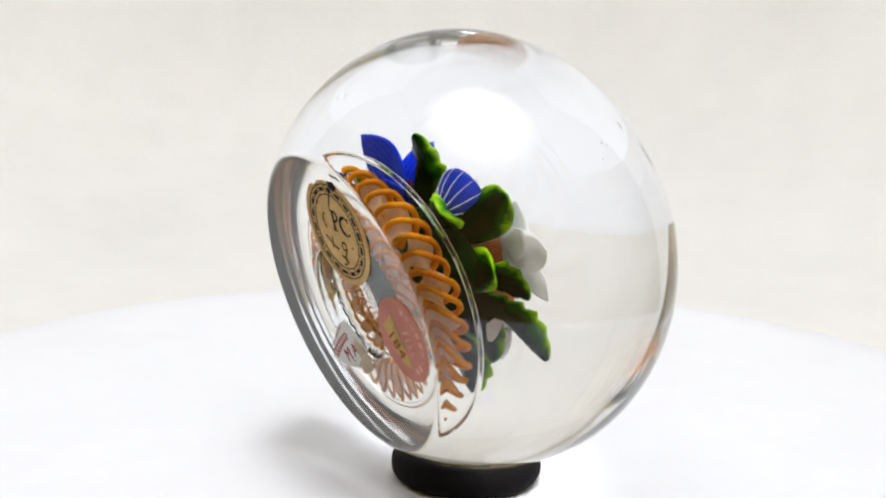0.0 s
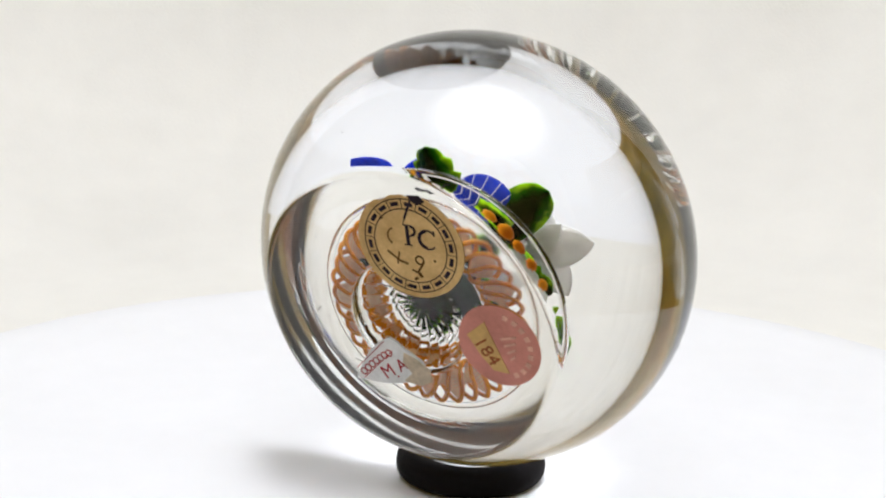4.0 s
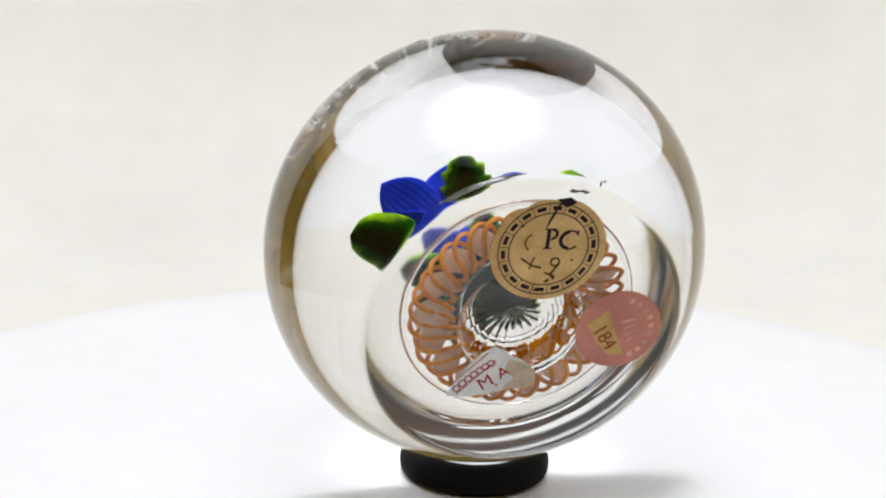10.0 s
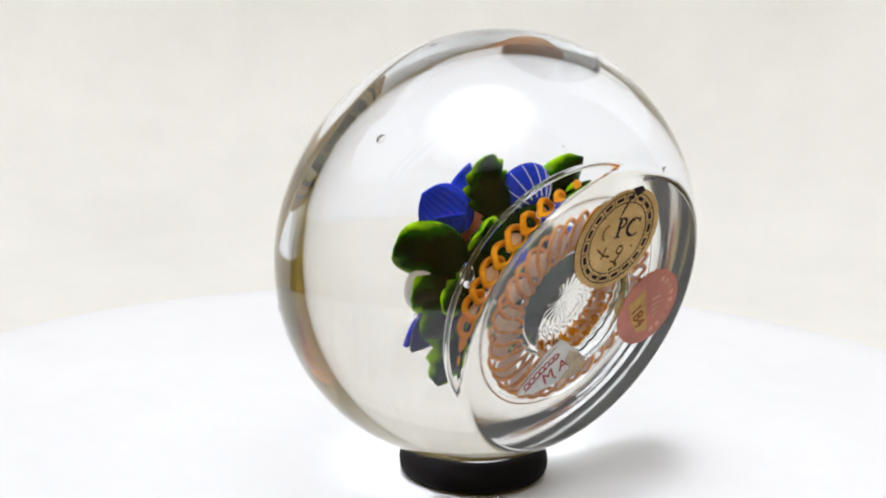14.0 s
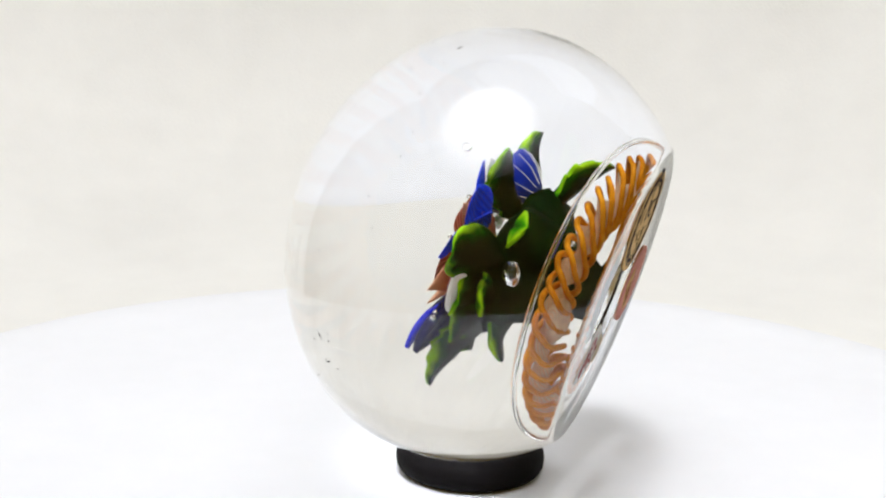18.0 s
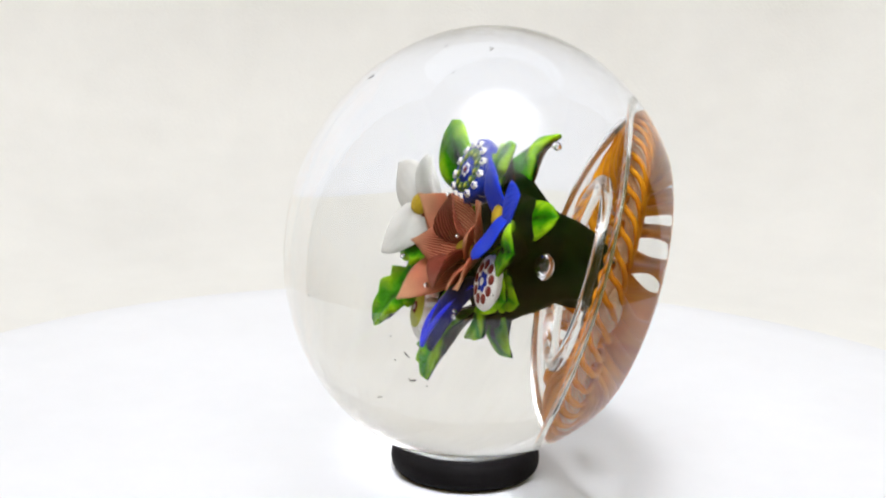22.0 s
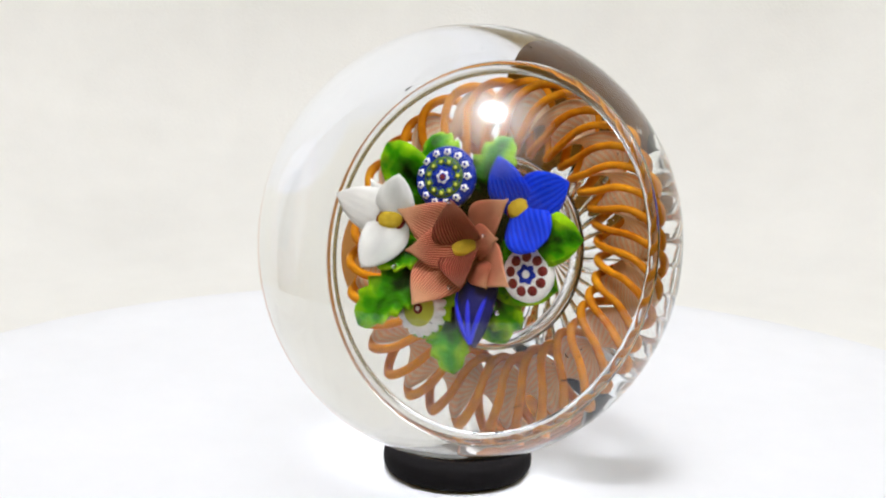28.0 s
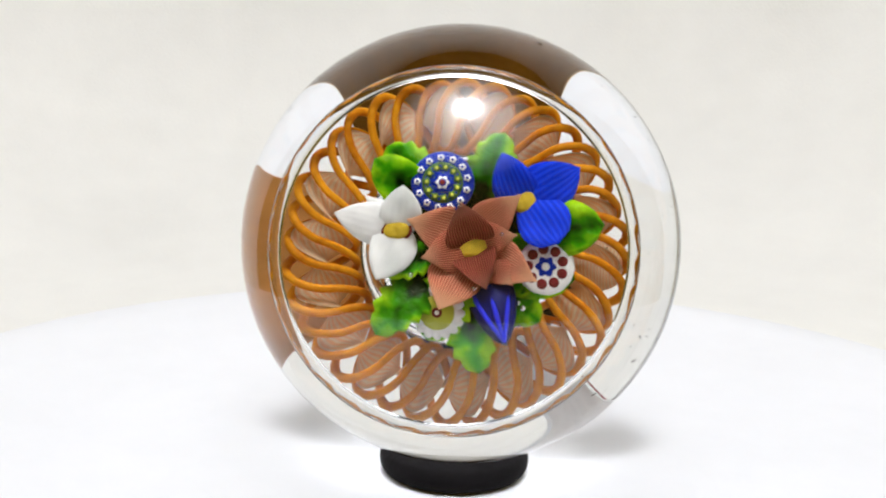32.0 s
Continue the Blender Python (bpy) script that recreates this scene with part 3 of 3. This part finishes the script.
cane("patterned_cane", "blue and green patterned cane slice with small white florets", (-0.060, 0.183, 0.030), (0.0, 0.10, 1), 0.100, 0.035, C_BLUE,
     [(1, 0.0, 0.066, C_GREEN, 0, None), (11, 0.050, 0.013, C_GREEN, 5, C_LIME), (1, 0.0, 0.034, C_BLUE, 6, C_BLUE), (1, 0.0, 0.020, C_WHITE, 6, C_RED), (13, 0.080, 0.0105, C_WHITE, 5, C_BLUE)], True, 0.085)
cane("patterned_cane", "white and dark red patterned cane slice with a blue star", (0.276, -0.063, 0.004), (0.10, -0.05, 1), 0.090, 0.03, C_WHITE,
     [(9, 0.056, 0.0165, C_RED, 0, None), (1, 0.0, 0.030, C_BLUE, 6, C_WHITE)])
cane("patterned_cane", "white patterned cane slice with a lime-yellow middle", (-0.054, -0.227, 0.040), (-0.1, -0.1, 1), 0.078, 0.035, C_WHITE,
     [(16, 0.074, 0.013, C_WHITE, 0, None), (1, 0.0, 0.056, C_LIME, 0, None), (1, 0.0, 0.017, C_RED, 0, C_WHITE)])


def bud():
    root = inside("bud", blade((0.085, -0.09, -0.01), (0.170, -0.328, 0.066), (0, -0.2, 1), 0.075, 0.03, -0.3, 0.05, 0.35, blunt=0.7), NAVY, "navy bud with bright cobalt stripes")
    for k in (-1, 0, 1):
        pts = []
        for i in range(14):
            s = i / 13
            w = 0.055 * k * (1 - s ** 1.6)
            pts.append(Vector((0.096 + 0.072 * s + w, -0.12 - 0.20 * s + 0.25 * w, -0.004 + 0.070 * s + 0.03 * math.sin(0.9 * math.pi * s) + 0.024 - abs(w) * 0.3)) * U)
        inside("stripe", tube(pts, [0.011 * U * (1 - 0.4 * i / 13) for i in range(14)], 8), COBALT, "", root)
    return root


bud()


def leaf(base, tip, face, width, seed=0, teeth=0, bow=0.03, label="bright green glass leaf"):
    ob = inside("leaf", blade(base, tip, face, width, bow, 0.0, 0.042, 0.5, teeth, 0.36 if teeth else 0, 0.25, 0.0, 0.5, 25 if teeth else 15, 9, 0.3, seed), LEAF, label)
    # back faces take the leaf colour with painted shade
    ob.data.materials.append(SHADED_LEAF_BACK)
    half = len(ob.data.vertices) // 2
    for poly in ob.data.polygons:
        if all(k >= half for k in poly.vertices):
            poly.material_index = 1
    return ob


leaf((0.03, -0.17, -0.06), (0.086, -0.416, 0.022), (0, -0.2, 1), 0.078, 1, 6)
leaf((-0.06, -0.10, -0.02), (-0.252, -0.312, 0.058), (-0.2, 0, 1), 0.082, 2, 6)
leaf((-0.11, 0.11, -0.06), (-0.282, 0.252, 0.031), (-0.1, 0.1, 1), 0.076, 3, 0)
leaf((0.06, 0.13, -0.06), (0.128, 0.352, 0.008), (0, 0.2, 1), 0.072, 4, 5)
leaf((0.20, 0.05, -0.08), (0.459, 0.078, 0.000), (0.2, 0, 1), 0.092, 5, 0)
leaf((0.12, -0.12, -0.10), (0.262, -0.236, -0.035), (0.2, -0.2, 1), 0.072, 6, 5)
leaf((-0.08, -0.04, -0.02), (-0.235, -0.115, 0.058), (-0.2, 0, 1), 0.056, 7, 4)
leaf((-0.06, 0.14, -0.10), (-0.235, 0.270, -0.184), (-0.3, 0.6, 1), 0.060, 8, 5)
leaf((0.06, -0.10, -0.12), (0.133, -0.272, -0.156), (0.2, -0.5, 1), 0.070, 9, 0)
leaf((0.08, 0.06, -0.11), (0.235, 0.185, -0.145), (0.5, 0.4, 0.8), 0.07, 11, 0)
leaf((0.10, -0.05, -0.10), (0.28, -0.10, -0.10), (0.5, -0.3, 1), 0.06, 12, 4)
leaf((0.08, -0.03, -0.07), (0.362, -0.095, -0.045), (0.2, -0.1, 1), 0.100, 15, 0)
leaf((0.02, -0.08, -0.02), (-0.085, -0.310, -0.005), (-0.1, -0.2, 1), 0.088, 16, 5)
leaf((-0.10, 0.0, -0.10), (-0.27, 0.02, -0.06), (-0.5, 0, 1), 0.07, 14, 0)


def stems():
    """The dark heart of the bouquet, which narrows to the base."""
    v, f = revolve([(0, -0.335), (0.03, -0.333), (0.06, -0.325), (0.080, -0.31), (0.090, -0.29), (0.096, -0.27), (0.104, -0.24), (0.122, -0.20), (0.155, -0.155), (0.195, -0.11), (0.205, -0.075), (0.16, -0.04), (0.08, -0.02), (0, -0.01)], 40)
    w = []
    for x, y, z in v:
        q = Vector((x * (1 + 0.18 * math.sin(3 * math.atan2(y, x) + z * 9)) + 0.02, y * (1 + 0.12 * math.sin(4 * math.atan2(y, x) + z * 14)), z))
        w.append((q + q.normalized() * 0.05 * noise.noise(q * 14)) * U)
    v = w
    return inside("stem", (v, f), STEM, "dark green gathered stems of the bouquet")


stems()

# bubbles
for c, r, ax, fl in (((0.253, 0.028, -0.136), 0.030, (0.3, 1, 0.2), 1.5), ((0.215, -0.201, 0.050), 0.009, (0, 0, 1), 1), ((-0.145, -0.115, 0.10), 0.008, (0, 0, 1), 1), ((0.20, -0.185, 0.05), 0.007, (0, 0, 1), 1), ((0.0, 0.115, 0.10), 0.007, (0, 0, 1), 1), ((0.14, 0.03, 0.09), 0.006, (0, 0, 1), 1), ((0.06, -0.15, 0.10), 0.007, (0, 0, 1), 1), ((0.730, 0.580, 0.04), 0.020, (0.78, 0.62, 0.05), 0.15)):
    inside("bubble", ball_mesh(c, r, ax, fl, 20, 14), AIR, "small air bubble in the glass")


# labels on the base; seen from below, x runs to the viewer's right
def base_pt(x, y, h=0.0):
    return Vector((-x, y, -BB - h)) * U


def paper(outline, h, thick=0.004):
    n = len(outline)
    v = [base_pt(x, y, h + thick) for x, y in outline] + [base_pt(x, y, h) for x, y in outline]
    f = [tuple(range(n)), tuple(range(n, 2 * n))[::-1]] + [(i, n + i, n + (i + 1) % n, (i + 1) % n) for i in range(n)]
    return v, f


def gum(outline, mat, parent):
    """The aged gummed back of a label, against the glass."""
    return inside("gummed_back", paper(outline, -0.003, 0.0048), mat, "", parent, False)


def writing(text, x, y, size, turn, h, mat, parent, name="letters"):
    cu = bpy.data.curves.new(name, "FONT")
    cu.body, cu.size, cu.align_x, cu.align_y, cu.extrude, cu.resolution_u = text, size * U, "CENTER", "CENTER", 0.0012 * U, 4
    tmp = new("tmp_text", cu)
    me = bpy.data.meshes.new_from_object(tmp.evaluated_get(bpy.context.evaluated_depsgraph_get()))
    bpy.data.objects.remove(tmp)
    a = radians(turn)
    me.transform(Matrix(((-math.cos(a), math.sin(a), 0, -x * U), (math.sin(a), math.cos(a), 0, y * U), (0, 0, -1, (-BB - h) * U), (0, 0, 0, 1))))
    me.materials.clear()
    me.materials.append(mat)
    ob = new(name, me)
    ob.parent = parent
    return ob


def band(cx, cy, r0, r1, a0, a1, h, n=6):
    out = [(cx + r0 * math.cos(a0 + (a1 - a0) * i / n), cy + r0 * math.sin(a0 + (a1 - a0) * i / n)) for i in range(n + 1)]
    out += [(cx + r1 * math.cos(a1 - (a1 - a0) * i / n), cy + r1 * math.sin(a1 - (a1 - a0) * i / n)) for i in range(n + 1)]
    return paper(out, h, 0.0015)


def label_round():
    cx, cy, r = 0.065, 0.352, 0.240
    rnd = random.Random(5)
    out = []
    for k in range(96):
        a = 2 * math.pi * k / 96
        rr = r * (1 + 0.004 * rnd.uniform(-1, 1))
        d = math.degrees(a)
        if 74 < d < 125:
            rr *= 0.93 + 0.035 * rnd.random()
        out.append((cx + rr * math.cos(a), cy + rr * 0.97 * math.sin(a)))
    root = inside("paper_label", paper(out, 0.0022), TAN, "round tan paper label with dark printed letters, torn at its edge", smooth=False)
    gum(out, GUM_DARK, root)
    for rr in (0.208, 0.164):
        for q in range(4):
            inside("printed_ring", band(cx, cy, rr - 0.0022, rr + 0.0022, q * math.pi / 2, (q + 1) * math.pi / 2, 0.0062, 20), INK, "", root, False)
    for k in range(18):
        a = 2 * math.pi * k / 18 + 0.1
        inside("printed_bar", band(cx, cy, 0.178, 0.195, a - 0.10, a + 0.10, 0.0062), INK, "", root, False)
        inside("printed_bar", band(cx, cy, 0.164, 0.208, a + 0.165, a + 0.180, 0.0062, 2), INK, "", root, False)
    def glyph(name, pieces, mat=INK):
        v, f = [], []
        for pv, pf in pieces:
            f += [tuple(i + len(v) for i in q) for q in pf]
            v += pv
        inside(name, (v, f), mat, "", root, False)

    def bar(x0, y0, x1, y1, w, h=0.0062):
        dx, dy = x1 - x0, y1 - y0
        k = w / 2 / math.hypot(dx, dy)
        return paper([(x0 - dy * k, y0 + dx * k), (x0 + dy * k, y0 - dx * k), (x1 + dy * k, y1 - dx * k), (x1 - dy * k, y1 + dx * k)], h, 0.0015)

    x, y = 0.058, 0.400
    glyph("letter_P", [bar(x, y - 0.045, x, y + 0.045, 0.016), bar(x - 0.018, y - 0.044, x + 0.018, y - 0.044, 0.005, 0.0066), bar(x - 0.018, y + 0.044, x + 0.006, y + 0.044, 0.005, 0.0066),
                       band(x + 0.014, y + 0.021, 0.015, 0.0265, -math.pi / 2, math.pi / 2, 0.0064, 12), bar(x, y + 0.044, x + 0.016, y + 0.044, 0.005, 0.0064), bar(x, y - 0.003, x + 0.016, y - 0.003, 0.005, 0.0064)])
    x, y = 0.148, 0.392
    glyph("letter_C", [band(x, y, 0.030, 0.045, radians(95), radians(265), 0.0062, 14), band(x, y, 0.038, 0.045, radians(45), radians(95), 0.0064, 8), band(x, y, 0.038, 0.045, radians(265), radians(318), 0.0064, 8),
                       bar(x + 0.031, y + 0.020, x + 0.031, y + 0.043, 0.007, 0.0066)])
    inside("faded_stroke", band(0.005, 0.385, 0.036, 0.043, 2.0, 4.1, 0.0062, 10), STAIN, "", root, False)
    glyph("stain_stroke", [bar(-0.045, 0.315, 0.01, 0.275, 0.008), bar(0.01, 0.318, -0.005, 0.262, 0.007, 0.0064), bar(0.0, 0.28, 0.045, 0.268, 0.010, 0.0066)], STAIN)
    glyph("stain_stroke", [band(0.100, 0.293, 0.014, 0.022, 0, 6.28, 0.0062, 16), bar(0.118, 0.285, 0.085, 0.235, 0.009, 0.0064), bar(0.085, 0.235, 0.060, 0.245, 0.008, 0.0066), bar(0.09, 0.235, 0.105, 0.215, 0.014, 0.0066)], STAIN)
    for x, y, q in ((0.075, 0.205, 0.016), (-0.055, 0.46, 0.012), (0.17, 0.30, 0.010), (0.03, 0.165, 0.012)):
        o = [(x + q * rnd.uniform(0.3, 1) * math.cos(t * 0.5), y + 0.7 * q * rnd.uniform(0.3, 1) * math.sin(t * 0.5)) for t in range(12)]
        inside("stain", paper(o, 0.0062, 0.001), STAIN, "", root, False)
    # crack and a dark tear at the edge
    for o in ([(0.085, 0.560), (0.093, 0.556), (0.060, 0.478), (0.040, 0.440), (0.050, 0.482)], [(0.075, 0.578), (0.13, 0.585), (0.155, 0.560), (0.12, 0.540), (0.10, 0.548)]):
        inside("tear", paper(o, 0.0062, 0.0012), INK, "", root, False)
    return root


def label_pink():
    cx, cy, r = 0.420, -0.043, 0.183
    out = [(cx + r * math.cos(2 * math.pi * k / 64), cy + r * math.sin(2 * math.pi * k / 64)) for k in range(64)]
    root = inside("paper_label", paper(out, 0.002), PINK_PAPER, "round dusty pink paper label with a yellow numbered slip", smooth=False)
    gum(out, GUM, root)
    slip = inside("yellow_slip", paper([(0.278, -0.015), (0.362, 0.058), (0.455, -0.165), (0.385, -0.163), (0.335, -0.105)], 0.0064, 0.002), YELLOW_PAPER, "yellow handwritten slip", root, False)
    writing("184", 0.362, -0.078, 0.088, -54, 0.0092, BROWN_INK, root)
    for k in range(9):
        a = radians(-62 + k * 17)
        inside("printed_bar", band(cx, cy, 0.128, 0.152, a - 0.085, a + 0.085, 0.0062), PINK_INK, "", root, False)
    for k in range(4):
        y = -0.015 - 0.03 * k
        inside("printed_bar", paper([(0.43 + 0.012 * k, y), (0.50 - 0.004 * k, y + 0.02), (0.50 - 0.004 * k, y + 0.032), (0.43 + 0.012 * k, y + 0.012)], 0.0062, 0.0015), PINK_INK, "", root, False)
    return root


def label_torn():
    o = [(-0.285, -0.335), (-0.255, -0.270), (-0.205, -0.190), (-0.150, -0.135), (-0.098, -0.105), (-0.070, -0.118), (-0.030, -0.150), (0.020, -0.175), (0.055, -0.205), (0.035, -0.235), (0.02, -0.27), (-0.04, -0.315), (-0.12, -0.335), (-0.2, -0.342)]
    root = inside("paper_label", paper(o, 0.002), WHITE_PAPER, "torn white paper label with red lettering", smooth=False)
    gum(o, WHITE_PAPER, root)
    inside("torn_layer", paper([(-0.035, -0.165), (0.02, -0.185), (0.085, -0.225), (0.085, -0.285), (0.03, -0.315), (-0.05, -0.305), (-0.005, -0.26), (-0.045, -0.215)], 0.0064, 0.0015), TORN_PAPER, "", root, False)
    writing("M", -0.124, -0.276, 0.085, 33, 0.0065, RED_INK, root)
    writing(".", -0.088, -0.272, 0.085, 33, 0.0065, RED_INK, root)
    writing("A", -0.053, -0.232, 0.080, 33, 0.0065, RED_INK, root)
    for k in range(7):
        x, y = -0.245 + 0.0225 * k, -0.298 + 0.024 * k - 0.0008 * k * k
        for q in (0.0, math.pi):
            inside("printed_loop", band(x, y, 0.0125, 0.0175, q, q + math.pi, 0.0062, 8), RED_INK, "", root, False)
    for d in (-0.026, 0.026):
        for k in range(3):
            x, y = -0.262 - d * 0.7 + 0.052 * k, -0.310 + d * 0.75 + 0.054 * k
            inside("printed_line", paper([(x, y), (x + 0.050, y + 0.052), (x + 0.048, y + 0.055), (x - 0.002, y + 0.003)], 0.0062, 0.0012), RED_INK, "", root, False)
    return root


label_round(), label_pink(), label_torn()


# specks of dirt and scratches on the glass
def speck(x, y, z, length, width, turn):
    """A fleck on the dome over the point (x, y, z)."""
    p, half = Vector((x, y, z - ZQ)), AT if z > ZQ else AL
    p /= math.sqrt((p.x ** 2 + p.y ** 2) / RB ** 2 + p.z ** 2 / half ** 2)
    n = Vector((p.x / RB ** 2, p.y / RB ** 2, p.z / half ** 2)).normalized()
    p.z += ZQ
    a = n.cross(Vector((0, 1, 0.01))).normalized()
    b = n.cross(a)
    c, s = math.cos(radians(turn)), math.sin(radians(turn))
    a, b = a * c + b * s, b * c - a * s
    rnd = random.Random(int(abs(x * 1000) + abs(y * 777)))
    v, m = [], 10
    for t in range(m):
        w = 2 * math.pi * t / m
        k = rnd.uniform(0.55, 1.1)
        v.append((p + n * 0.0012 + a * (length * k * math.cos(w)) + b * (width * k * math.sin(w))) * U)
    v += [q + n * 0.0015 * U for q in v]
    f = [tuple(range(m))[::-1], tuple(range(m, 2 * m))] + [(t, (t + 1) % m, m + (t + 1) % m, m + t) for t in range(m)]
    inside("dirt_speck", (v, f), DIRT, "dark fleck of dirt on the glass", smooth=False)


SPECKS = [(0.175, 0.796, 0.454), (0.294, 0.851, 0.303), (0.40, 0.717, 0.445), (0.578, 0.675, 0.329), (0.42, 0.79, 0.314), (0.723, 0.557, 0.271),
          (0.786, 0.465, 0.27), (0.945, -0.013, 0.162), (0.754, -0.315, 0.451), (0.813, -0.363, 0.325), (0.897, 0.185, 0.264), (0.624, -0.015, 0.648),
          (-0.116, 0.85, 0.388), (-0.374, 0.861, 0.189), (-0.306, 0.906, 0.10), (-0.215, 0.939, -0.012), (-0.738, 0.517, 0.30),
          (-0.785, 0.489, 0.237), (0.787, -0.361, 0.382), (0.825, -0.332, 0.335), (0.749, -0.408, 0.404), (0.818, -0.363, 0.324), (0.761, -0.467, 0.329), (0.792, -0.470, 0.258),
          (0.845, 0.283, 0.332), (0.802, -0.021, 0.478), (-0.741, 0.535, 0.279), (-0.890, -0.359, 0.081), (0.048, 0.838, -0.413), (0.857, 0.145, 0.377), (0.849, 0.107, 0.399), (0.014, 0.853, -0.395), (-0.919, -0.277, 0.072), (0.272, 0.746, -0.482), (-0.443, -0.677, -0.463)]
for k, (x, y, z) in enumerate(SPECKS):
    rnd = random.Random(k)
    speck(x, y, z, rnd.uniform(0.003, 0.005), rnd.uniform(0.002, 0.003), rnd.uniform(0, 180))
# longer scratches and a smear at the foot's edge
speck(0.610, -0.610, 0.382, 0.026, 0.0022, 35)
speck(0.770, -0.465, 0.310, 0.020, 0.004, 30)
speck(0.785, -0.367, 0.373, 0.022, 0.003, 150)
speck(0.36, -0.335, 0.735, 0.008, 0.0016, 160)
speck(0.44, -0.300, 0.715, 0.005, 0.0016, 150)
speck(0.012, 0.570, 0.687, 0.022, 0.004, 60)
speck(0.310, 0.845, 0.300, 0.018, 0.004, 100)
speck(-0.245, 0.636, -0.600, 0.018, 0.005, 60)
speck(-0.262, 0.640, -0.592, 0.012, 0.004, 10)
inside("dirt_smear", paper([(0.115, 0.612), (0.135, 0.603), (0.17, 0.607), (0.182, 0.598), (0.205, 0.603), (0.175, 0.617), (0.15, 0.614), (0.13, 0.622)], 0.0035, 0.001), DIRT, "dark smear on the rim of the base", smooth=False)


def motions():
    """Ring, ball and platter turn together about the turntable's axis."""
    for thing in (platter, ring, weight):
        rows = []
        for k in range(33):
            s = k - 16.0
            rows.append((float(k), pose(0, 0, 0, 0, 0, 7.2744 * s + 0.005854 * s * s)))
        walk(thing, rows)


motions()
